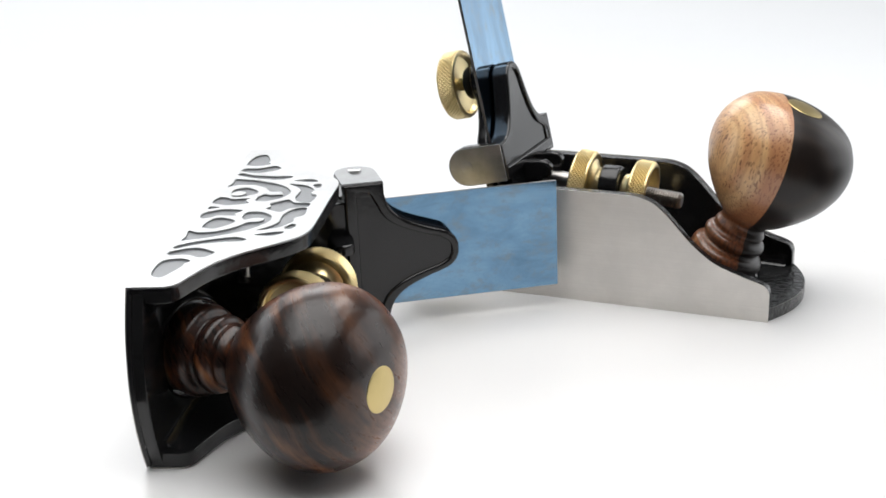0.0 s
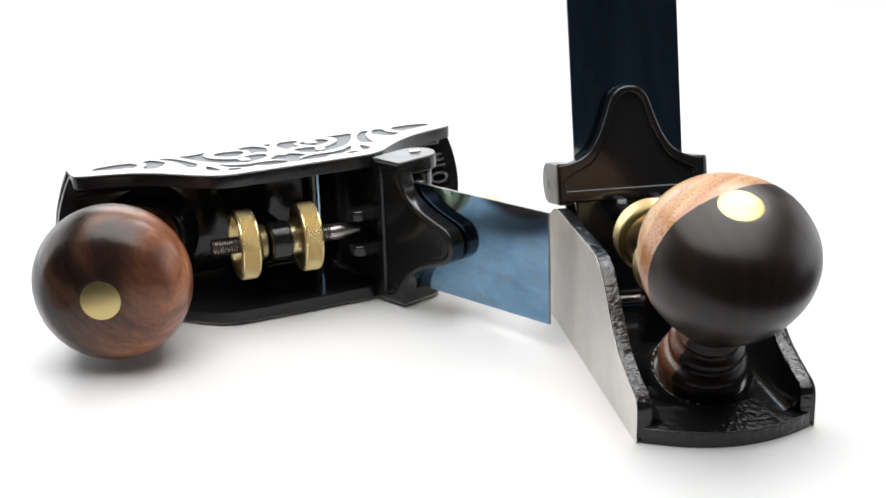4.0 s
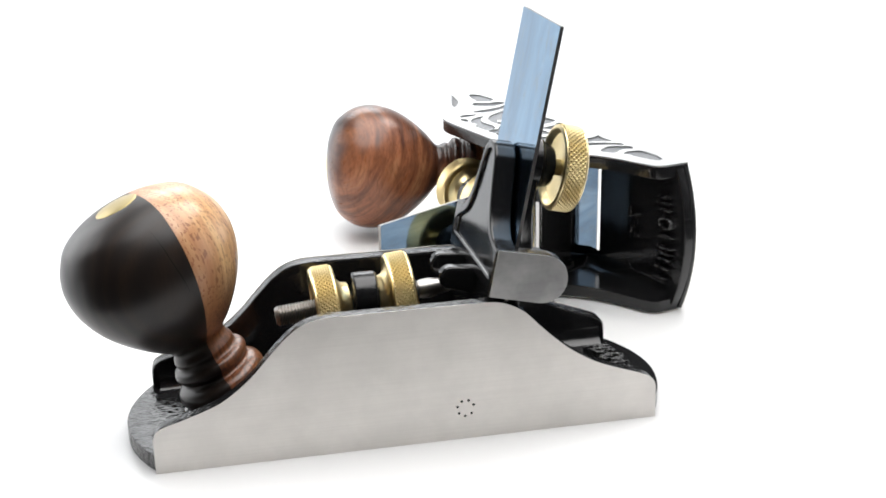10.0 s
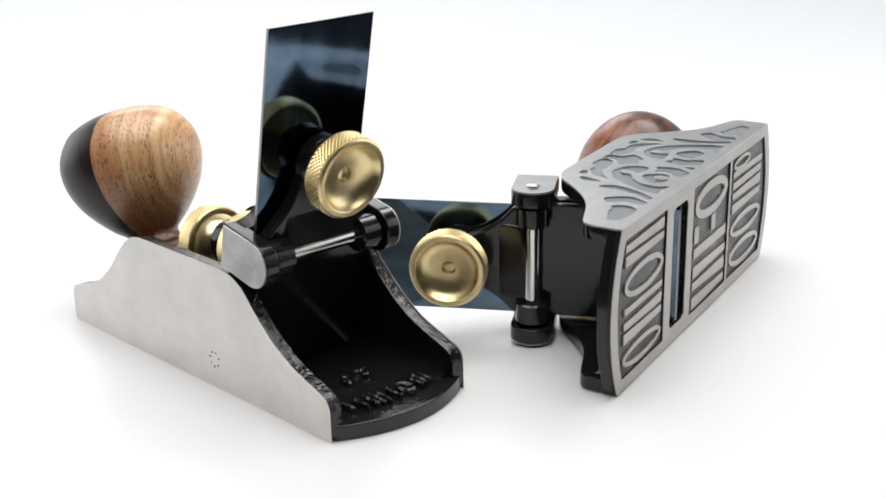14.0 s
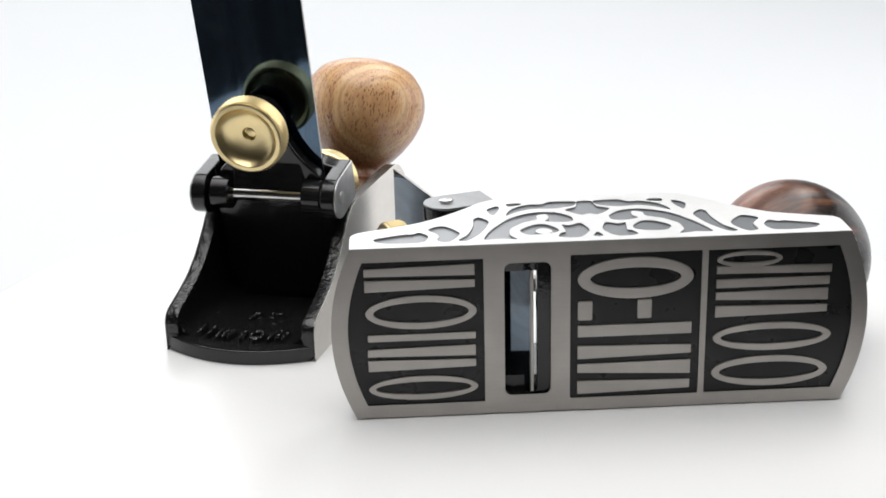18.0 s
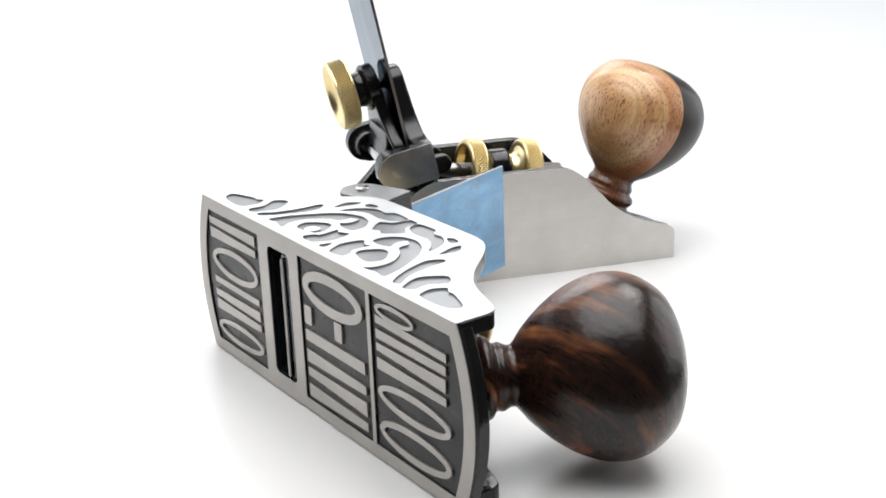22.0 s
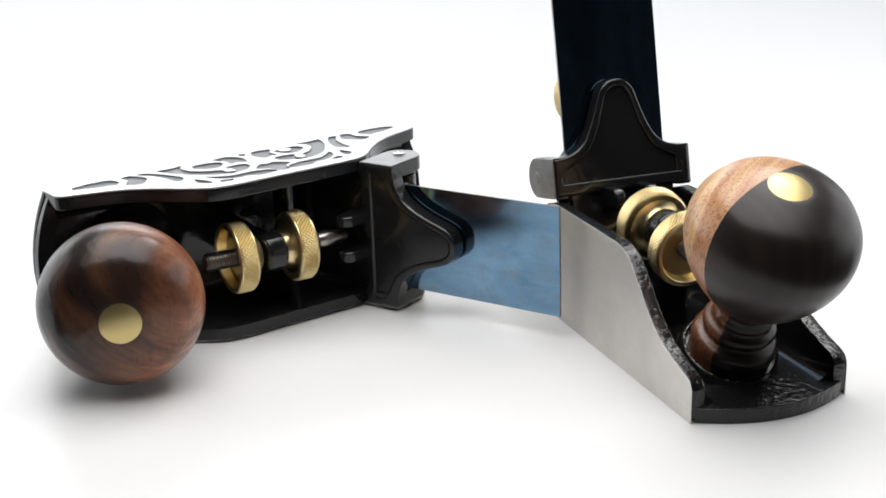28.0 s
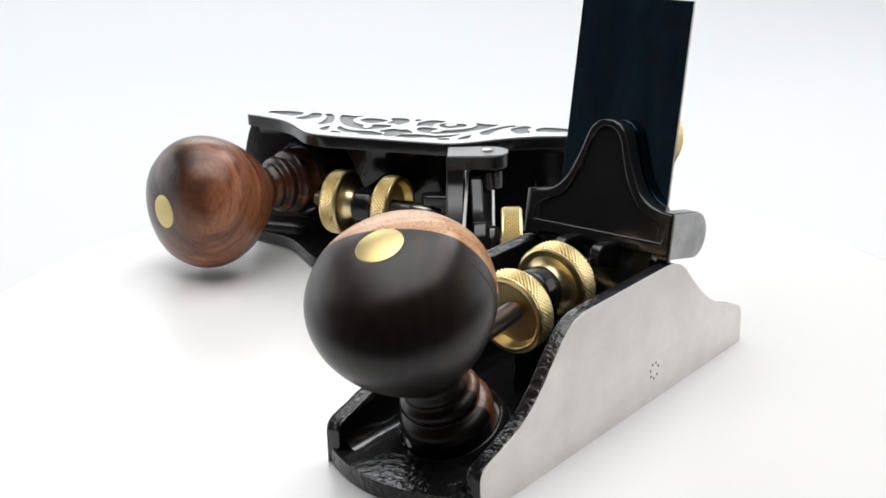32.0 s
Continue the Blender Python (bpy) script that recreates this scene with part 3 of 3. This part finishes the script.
def knob(parent, ornate, heel_wood, toe_wood, heel_label, toe_label, turn, offset):
    foot, axis = knob_axis(ornate)
    m = axis_frame(foot, axis)
    cap = [(a + KNOB_RISE, b) for a, b in ((56.0, 0), (56.0, 6.0), (60.02, 6.0), (60.2, 5.7), (60.5, 3.0), (60.55, 0))]
    if ornate:
        body = part("knob", turned(knob_profile(1.03), m, 80), heel_wood, parent, heel_label)
        part("cap", turned(cap, m, 48), BRASS_CAP, body, "polished brass cap let into the knob")
        return body
    n = Vector((0.93 * math.cos(turn), math.sin(turn), 0.367 * math.cos(turn))).normalized()
    split = foot + axis * 50 + n * offset
    n = (n - axis * 0.09).normalized()
    halves = []
    for side in (1, -1):
        bm = turned(knob_profile(1.01), m, 80)
        cut = bmesh.ops.bisect_plane(bm, geom=bm.verts[:] + bm.edges[:] + bm.faces[:], plane_co=split, plane_no=n * side, clear_outer=True)
        rim = [e for e in cut["geom_cut"] if isinstance(e, bmesh.types.BMEdge)]
        bmesh.ops.holes_fill(bm, edges=rim)
        halves.append(bm)
    body = part("knob", halves[0], heel_wood, parent, heel_label)
    part("knob_inlay", halves[1], toe_wood, body, toe_label)
    # fine drying crack along the dark wood
    prof = knob_profile(1.01)
    bm = bmesh.new()
    rows = []
    for k in range(25):
        t = 37.5 + 19.5 * k / 24
        i = max(j for j in range(len(prof) - 1) if prof[j][0] <= t)
        (s0, r0), (s1, r1) = prof[i], prof[i + 1]
        r = r0 + (r1 - r0) * (t - s0) / max(s1 - s0, 1e-6) + 0.03
        a = radians(-159.5 + 0.25 * math.sin(k * 0.4))
        w = 0.0055 * math.sin(math.pi * (k + 0.4) / 24.8)
        rows.append([bm.verts.new((t, r * math.cos(a + q), r * math.sin(a + q))) for q in (-w, w)])
    for p, q in zip(rows, rows[1:]):
        bm.faces.new((p[0], p[1], q[1], q[0]))
    bmesh.ops.transform(bm, matrix=m, verts=bm.verts)
    part("crack", bm, CRACK, body)
    part("cap", turned(cap, m, 48), BRASS_CAP, body, "polished brass cap let into the knob")
    return body


def nut(parent, x, z, towards, slope):
    """A knurled brass thumb nut; its dome faces the way that towards says."""
    m = axis_frame((x, 0, z), (towards * math.cos(slope), 0, towards * math.sin(slope)))
    r = 11.7
    core = turned([(0.4, 2.7), (0.4, 8.2), (0.0, 8.9), (-2.9, 9.5), (-3.3, 9.9), (-3.3, 10.7), (-2.9, r - 0.5), (2.9, r - 0.5), (3.3, 10.7), (3.3, 9.6), (3.0, 9.0), (3.5, 7.4), (4.8, 6.2), (6.6, 5.6), (7.0, 5.0), (7.0, 2.7)], m, 64)
    ob = part("thumb_nut", core, BRASS, parent, "polished brass thumb nut on the rod")
    part("knurling", knurl(r, -2.9, 2.9, m), BRASS_KNURL, ob, "diamond-knurled brass rim", 1)
    return ob


def threaded_rod(parent, shift):
    slope = math.atan(0.10)
    o = Vector((35.2 + shift, 0, 30.8))
    d = Vector((math.cos(slope), 0, math.sin(slope)))
    prof = [(0, 0), (0, 2.2), (0.4, 2.6)]
    s = 0.5
    while s < 40:
        prof += [(s, 2.45), (s + 0.42, 2.98), (s + 0.84, 2.45)]
        s += 0.86
    prof += [(41.0, 2.7), (43.0, 2.8), (48.0, 2.0), (50.4, 1.5), (51.0, 0)]
    part("adjusting_rod", turned(prof, axis_frame(o, d), 28), STEEL_THREAD, parent, "threaded steel adjusting rod")
    return slope


def blade_holder(parent, m, ornate):
    """The pivoting black holder with its bell-shaped front, ears, clamp bar, wheel and blade; m swings it on its pivot."""
    bed = m @ BED
    ear_mat, pin_mat = (SATIN_GREY, STEEL_BRIGHT) if ornate else (STEEL_EAR, STEEL_EAR)
    half = [(24.3, 39.5), (24.3, 51.8), (20.5, 52.3), (16.9, 53.4), (13.8, 55.6), (11.4, 58.8), (9.4, 63.0), (7.9, 67.0), (6.8, 70.3), (5.6, 73.0), (3.6, 75.0)]
    curve = half[:2] + smooth_line(half[2:], 4) + [(1.5, 75.8)]
    outline = curve + [(-a, b) for a, b in reversed(curve)]
    inner_half = [(21.3, 43.6), (21.6, 45.4), (20.6, 47.6), (17.0, 49.6), (13.0, 51.8), (10.0, 55.6), (7.6, 60.4), (5.9, 65.4), (4.6, 69.6), (3.0, 72.4)]
    inner = smooth_line(inner_half, 4) + [(1.2, 73.4)]
    field = inner + [(-a, b) for a, b in reversed(inner)]
    ob = part("blade_holder", join(sheet([outline, field], -6.6, -0.4, bed, 0.85, 3), sheet([[(a * 1.05, (b - 58) * 1.03 + 58) for a, b in field]], -5.7, -0.5, bed, 0.05)), ENAMEL, parent,
              "glossy black bell-shaped blade holder with a raised rim")
    # leg down to the pivot
    leg = [(-5.6, 41.0), (-0.6, 41.0), (-0.6, 6.0), (-1.2, 4.4), (-2.0, 5.4), (-2.0, 14.0), (-3.4, 22.0), (-5.6, 30.0)]
    side = m @ frame_of(EW, EV, Vector((0, -1, 0)), (87.6, 0, 0.5))
    part("leg", sheet([leg], -18.6, 18.6, side, 0.5), ENAMEL, ob)
    # ears round the hinge shaft
    reach = 25.8 if ornate else 25.15
    ear = [(-6.3, 38.9), (-6.3, 52.2)] + [(7.6 + 6.8 * math.cos(radians(a)), 45.5 + 6.8 * math.sin(radians(a))) for a in range(88, -93, -12)]
    for s in (1, -1):
        c0, c1 = sorted((-s * 19.8, -s * 24.5))
        e = part("ear", sheet([ear], c0, c1, side, 0.5, 2), ENAMEL, ob)
        c0, c1 = sorted((-s * 24.4, -s * 24.9))
        part("ear_face", sheet([[(a * 0.985 + 0.05, (b - 45.5) * 0.97 + 45.5) for a, b in ear]], c0, c1, side, 0.15), ear_mat, e, "ground end face")
        f = axis_frame(side @ Vector((7.4, 45.5, 0)), (0, s, 0))
        if ornate or s > 0:
            part("hinge_pin_end", turned([(24.2, 0), (24.2, 2.1), (reach - 0.15, 2.1), (reach, 1.7), (reach, 0)], f, 28), pin_mat, e)
    f = axis_frame(side @ Vector((7.4, 45.5, 0)), (0, 1, 0))
    part("hinge_shaft", turned([(-21, 0), (-21, 2.4), (21, 2.4), (21, 0)], f, 32), STEEL_BRIGHT, ob, "polished steel hinge shaft")
    # fork for the rod
    for s in (1, -1):
        c0, c1 = sorted((s * 4.2, s * 8.0))
        lug = [(-3.0, 42.0), (-3.0, 33.0), (-9.0, 34.2)] + [(-12.6 + 3.4 * math.cos(radians(a)), 37.6 + 3.4 * math.sin(radians(a))) for a in range(250, 89, -20)] + [(-9.0, 41.4)]
        part("fork_lug", sheet([lug], c0, c1, side, 0.9, 2), ENAMEL, ob)
    # clamp bar behind the blade
    cb = [(18.2, 44.5), (18.2, 50.0), (16.6, 53.0), (13.0, 56.6), (9.8, 61.4), (8.0, 66.4), (7.2, 70.0), (5.4, 74.2), (2.2, 76.2)]
    cl = [(12.2, 44.5)] + [cb[0]] + smooth_line(cb[1:], 3)
    bar_out = cl + [(-a, b) for a, b in reversed(cl)]
    # plain plane: apron extended down and sideways to screen off the lit wall behind
    low, wide = (20.0, 18.4) if ornate else (2.5, 20.3)
    part("apron", sheet([[(-wide, low), (wide, low), (wide, 38.0), (18.4, 40.0), (18.4, 46.0), (-18.4, 46.0), (-18.4, 40.0), (-wide, 38.0)]], 1.2, 4.0, bed, 0.6), CASTING, ob)
    arm = bed @ Matrix.Translation((0, 44.0, 0.9)) @ Matrix.Rotation(radians(2.6), 4, "X") @ Matrix.Translation((0, -44.0, 0))
    bar = part("clamp_bar", sheet([bar_out], 0.0, 4.3, arm, 0.9, 2), CASTING, ob, "black enamelled clamp bar")
    root = [(1.6, 44.5), (9.4, 44.5), (8.4, 48.6), (6.6, 52.0), (5.6, 57.0), (2.2, 57.0)]
    part("arm_root", sheet([root], -12.2, 12.2, side, 1.2, 2), CASTING, bar)
    for s in (1, -1):
        prof = [(12.4, 0), (12.4, 4.6), (12.9, 5.3), (18.6, 5.3), (19.2, 4.7), (19.2, 0)]
        part("knuckle", turned(prof, axis_frame(side @ Vector((7.4, 45.5, 0)), (0, s, 0)), 36), ENAMEL, bar)
    hub = axis_frame(bed @ Vector((0, 70.7, 0.5)), m.to_3x3() @ EW)
    part("screw_boss", turned([(0.3, 0), (0.3, 1.8), (2.0, 1.8), (2.0, 7.2), (2.5, 8.0), (6.0, 8.2), (7.0, 7.4), (7.4, 6.3), (9.6, 5.9), (10.6, 5.2), (10.9, 4.0), (10.9, 0)], hub, 40), CAST_ROUGH, bar)
    r = 12.2
    rim = 0.1
    face = [(13.4, 2.3), (13.4, 7.6), (12.7, 9.6), (11.3, 10.4), (11.0, 10.9), (11.3, r - 0.5), (17.4, r - 0.5), (17.8, 11.2), (17.8, 10.0), (17.5, 9.6), (16.3, 9.0), (15.2, 7.6), (14.6, 5.6), (14.35, 3.8), (14.3, 2.3), (14.1, 2.1), (13.1, 1.7), (13.5, 0)]
    wheel = turned([(9.0, 0), (9.0, 2.3), (12.0, 2.3)] + [(a + rim, b) for a, b in face], hub, 72)
    w = part("clamp_wheel", wheel, BRASS, ob, "polished brass clamping wheel with a dished face")
    part("knurling", knurl(r, 11.3 + rim, 17.4 + rim, hub), BRASS_KNURL, w, "diamond-knurled brass rim", 1)
    slip = -0.8 if ornate else -0.7
    blade = part("blade", sheet([[(slip - 18.0, 0.6), (slip + 18.0, 0.6), (slip + 18.1, 111.0), (slip - 18.1, 111.0)]], 0.0, 0.95, bed, 0.05), STEEL_THREAD, ob, "thin steel scraper blade")
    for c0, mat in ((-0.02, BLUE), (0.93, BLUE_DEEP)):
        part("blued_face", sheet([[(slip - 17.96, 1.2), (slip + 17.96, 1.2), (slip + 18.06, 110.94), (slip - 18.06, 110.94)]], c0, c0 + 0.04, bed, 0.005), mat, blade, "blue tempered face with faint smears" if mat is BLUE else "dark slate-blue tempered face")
    return ob


def toe_marks(parent):
    """Low cast lumps on the toe's floor."""
    for y, lean in ((-14.6, 0.05), (-10.8, -0.05), (-7.6, 0.0), (-5.6, 0.5), (-3.6, 0.0), (0.2, 0.0), (9.4, 0.0), (11.5, 0.5), (13.6, 0.0)):
        x = 133.6 - 0.012 * y * y
        part("cast_mark", sheet([ellipse(x, y, 3.9, 0.75, 18, lean)], 3.6, 6.6, PLAN, 0.6, 4), MARK, parent)
    part("cast_mark", sheet([ellipse(133.4, 4.8, 3.9, 2.5, 24), ellipse(133.4, 4.8, 2.4, 1.1, 18)], 3.6, 6.6, PLAN, 0.6, 4), MARK, parent)
    for x, y, a, b in ((117.0, -3.4, 2.3, 1.3), (114.5, -2.0, 1.2, 1.6), (117.5, 3.8, 1.2, 1.5), (114.0, 4.2, 0.9, 2.2)):
        part("cast_mark", sheet([ellipse(x, y, a, b, 14)], 3.6, 6.2, PLAN, 0.7, 3), MARK, parent)


def scraper_plane(ornate, swing):
    base = new("scraper_plane")
    # sole and walls
    floor_loops = [sole_outline(6.0 if ornate else 7.2, half=23.6), round_rect(85.8, -19.6, 94.8, 19.6, 2.0)]
    casting = part("body_casting", sheet(floor_loops, 1.2 if ornate else 0.0, 4.6, PLAN, 0.4, 2), CASTING if ornate else CAST_FLOOR, base, "black enamelled cast body")
    if ornate:
        toe = [(100.4 + 0.0, -21.2), (100.4, 21.2)] + [(133.2 + 4.6 * (1 - (y / 21.2) ** 2), y) for y in [21.2 - 2.65 * k for k in range(17)]]
        mid = round_rect(40.7, -21.3, 76.7, 21.3, 0.4)
        heel = [(39.0, 21.2), (39.0, -21.2)] + [(3.0 - 4.6 * (1 - (y / 21.2) ** 2), y) for y in [-21.2 + 2.65 * k for k in range(17)]]
        sole = part("sole", sheet([sole_outline(half=24.98), MOUTH, toe, mid, heel], 0.004, 0.30, PLAN, 0.03), STEEL_SOLE, base, "ground steel sole with three sunk black panels")
        part("sole_core", sheet([sole_outline(half=24.6), MOUTH, toe, mid, heel], 0.305, 1.46, PLAN, 0.02), PANEL, sole)
        part("panel_ground", sheet([sole_outline(5.0, 2.4), MOUTH], 0.62, 1.4, PLAN, 0.05), PANEL, sole, "black panel ground")
        for loops in sole_shapes():
            part("raised_shape", sheet(loops, 0.02, 0.9, PLAN, 0.1), STEEL_SOLE, sole, "raised ground-steel shape")
    for s in (1, -1):
        wall = side_wall("wall", base, CASTING, s * WALL, s * (24.66 if ornate and s > 0 else 24.94 if ornate else 24.84), 0.1, (), 0.7 if not ornate else 0.5, "", SPLAY if ornate and s > 0 else 0.0)
        if not ornate:
            wall.data.materials.append(MOTTLED)
            for face in wall.data.polygons:
                face.material_index = 1 if abs(face.normal.y) < 0.8 else 0
        fillet(base, s)
        if ornate and s > 0:
            cheek = side_wall("cheek", base, STEEL_ORNATE, 25.0, 25.3, 0.0, scroll_pockets() + [ellipse(83.0, 8.8, 2.3, 2.3, 24)], 0.05, "ground steel cheek with sunk scrollwork", SPLAY)
            side_wall("cheek_core", cheek, SATIN_GREY, 24.72, 24.99, 0.05, scroll_pockets(), 0.03, "", SPLAY)
            side_wall("scroll_ground", cheek, POCKET, 24.665, 24.715, 0.6, (), 0.01, "satin grey ground of the scrollwork", SPLAY)
        else:
            cheek = side_wall("cheek", base, STEEL, s * (24.95 if ornate else 24.85), s * (25.3 if ornate else 25.0), 1.2 if ornate else 0.0, (), 0.08, "ground steel cheek")
        if ornate:
            part("pivot_pin_end", turned([(24.3, 0), (24.3, 2.15), (25.1, 2.15), (25.22, 1.9), (25.22, 0)], axis_frame(PIVOT, (0, s, 0)), 32), STEEL_BRIGHT, cheek)
        elif s < 0:
            for k in range(7):
                a = radians(20 + 49 * k)
                part("punch_mark", turned([(24.97, 0), (24.97, 0.42), (25.03, 0.38), (25.03, 0)], axis_frame((82.6 + 2.3 * math.cos(a), 0, 9.0 + 2.3 * math.sin(a)), (0, -1, 0)), 10), ENAMEL, cheek)
    part("pivot_pin", turned([(-23, 0), (-23, 1.3), (23, 1.3), (23, 0)], axis_frame(PIVOT, (0, 1, 0)), 24), STEEL_THREAD, base, "dark steel pivot pin")
    # boss under the knob and post between the nuts
    seat = turned([(-9, 0), (-9, 17.6), (-1.0, 15.4), (0.6, 14.4), (1.0, 13.7), (0.6, 13.1), (-1.0, 12.9), (-1.0, 0)], axis_frame(*knob_axis(ornate)), 40)
    bmesh.ops.bisect_plane(seat, geom=seat.verts[:] + seat.edges[:] + seat.faces[:], plane_co=(0, 0, 4.0), plane_no=(0, 0, -1), clear_outer=True)
    part("knob_seat", seat, CASTING, base)
    if not ornate:
        # irregular pale segments along one side of the seat's rim
        rng = random.Random(8)
        f = axis_frame(*knob_axis(False))
        bm = bmesh.new()
        for k in range(90):
            if rng.random() < 0.5:
                continue
            a0, a1 = radians(4 * k), radians(4 * k + 4.4)
            w = rng.uniform(-0.1, 0.1)
            corner = [(1.0, 13.45, a0), (1.0, 13.45, a1), (1.12, 13.75 + w, a1), (1.12, 13.75 + w, a0), (0.3, 13.9 + w, a1), (0.3, 13.9 + w, a0)]
            if (f @ Vector((1.0, 13.5 * math.cos(a0), 13.5 * math.sin(a0)))).y < 5.0:
                continue
            v = [bm.verts.new((h, q * math.cos(a), q * math.sin(a))) for h, q, a in corner]
            bm.faces.new(v[:4]), bm.faces.new((v[3], v[2], v[4], v[5]))
        bmesh.ops.transform(bm, matrix=f, verts=bm.verts)
        part("pale_rim", bm, PALE_RIM, base, "broken pale line round the knob's foot")
    post = [(-6.2, 4.0), (6.2, 4.0), (5.2, 20.0), (5.2, 29.0)] + [(6.7 * math.cos(radians(a)), 34.6 + 6.7 * math.sin(radians(a))) for a in range(-30, 211, 12)] + [(-5.2, 29.0), (-5.2, 20.0)]
    part("post", sheet([post], 56.4, 63.6, frame_of((0, 1, 0), (0, 0, 1), (1, 0, 0)), 1.2, 3), CAST_ROUGH, base, "black cast post between the nuts")
    toe_marks(base)
    m = Matrix.Translation(PIVOT) @ Matrix.Rotation(radians(swing), 4, "Y") @ Matrix.Translation(-PIVOT)
    slope = threaded_rod(base, 0.44 * swing)
    nut(base, 49.2, 32.3, 1, slope)
    nut(base, 70.1, 34.4, -1, slope)
    blade_holder(base, m, ornate)
    if ornate:
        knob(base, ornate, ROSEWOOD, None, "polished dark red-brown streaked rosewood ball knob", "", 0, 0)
    else:
        knob(base, ornate, EBONY, LIGHT_WOOD, "polished near-black ebony ball knob", "light honey-brown figured wood half of the knob", radians(21), 4.1)
    return base


# ---------------------------------------------------------------- the studio
def backdrop():
    """A white paper sweep: a level sheet that curves up behind."""
    line = [(-0.05, -0.03), (0.55, -0.03)] + [(0.55 + 0.6 * math.sin(radians(9 * k)), 0.57 - 0.6 * math.cos(radians(9 * k))) for k in range(1, 11)] + [(1.15, 1.3)]
    loop = [(1000 * y, 1000 * z) for y, z in line] + [(1000 * y + 4, 1000 * z - 4) for y, z in reversed(line)]
    m = frame_of((0, 1, 0), (0, 0, 1), (1, 0, 0))
    m = Matrix.Rotation(radians(13.5), 4, "Z") @ m
    return tagged(part("backdrop", sheet([loop], -1600, 1600, m, 0.5), PAPER, None, "smooth white paper backdrop sweeping up behind"), category="backdrop", kind="structure")


def studio_wall(name, a, b, label, mat=None):
    bm = bmesh.new()
    bmesh.ops.create_cube(bm, size=1.0)
    for v in bm.verts:
        v.co = Vector([1000 * (lo + (hi - lo) * (c + 0.5)) for lo, hi, c in zip(a, b, v.co)])
    return tagged(part(name, bm, mat or ROOM, None, label), category="wall", kind="structure")


def turntable():
    """A round white board on a plinth."""
    prof = [(0, 0), (0, 164.5), (0.5, 167), (1.8, 168.6), (4, 169.2), (12, 169.2), (13, 168.4), (13, 0)]
    top = tagged(part("turntable", turned(prof, axis_frame((0, 0, 0), (0, 0, -1)), 160), BOARD, None, "round smooth white turntable board above a white sweep"), category="turntable")
    part("plinth", turned([(13, 0), (13, 68), (14, 72), (30, 72), (30, 0)], axis_frame((0, 0, 0), (0, 0, -1)), 64), BOARD, top)
    return top


backdrop()
studio_wall("wall_front", (-2.0, -2.1, -0.14), (2.0, -2.0, 2.0), "dark wall of the room behind the camera")
studio_wall("wall_left", (-2.1, -2.0, -0.14), (-2.0, 1.4, 2.0), "dark wall of the room")
studio_wall("wall_right", (2.0, -2.0, -0.14), (2.1, 1.4, 2.0), "dark wall of the room")
studio_wall("wall_back", (-2.0, 1.4, -0.14), (2.0, 1.5, 2.0), "dark wall of the room behind the backdrop")
studio_wall("ceiling", (-2.0, -2.0, 2.0), (2.0, 1.4, 2.1), "dark ceiling of the room")
studio_wall("floor", (-2.0, -2.0, -0.14), (2.0, 1.4, -0.0345), "black floor of the room", BLACK_FLOOR)

table = turntable()
plane_upright = tagged(scraper_plane(False, 0.0), "upright black scraper plane, plain steel cheeks, light-and-dark wooden knob", "hand plane", "scraper planes")
plane_lying = tagged(scraper_plane(True, 7.0), "black scraper plane on its side, ornate steel cheek, rosewood knob", "hand plane", "scraper planes")

UPRIGHT = frame_of((-0.9206, 0.3904, 0), (-0.3904, -0.9206, 0), (0, 0, 1), (0.11199, 0.01621, 0.0))
ROLL = radians(-0.8)   # the lying plane is propped up on the end of its hinge pin
LYING = frame_of((0.1014, 0.99485, 0), (0, 0, 1), (0.99485, -0.1014, 0), (-0.0814, -0.09827, 0.02535)) @ Matrix.Rotation(ROLL, 4, "X")
TURN = -0.25379     # radians a second


def motions():
    """The turntable turns evenly, with both planes on it."""
    times = [0.5 * k for k in range(65)]
    for thing, rest in ((plane_upright, UPRIGHT), (plane_lying, LYING), (table, Matrix.Identity(4))):
        walk(thing, [(t, Matrix.Rotation(TURN * t, 4, "Z") @ rest) for t in times])


motions()
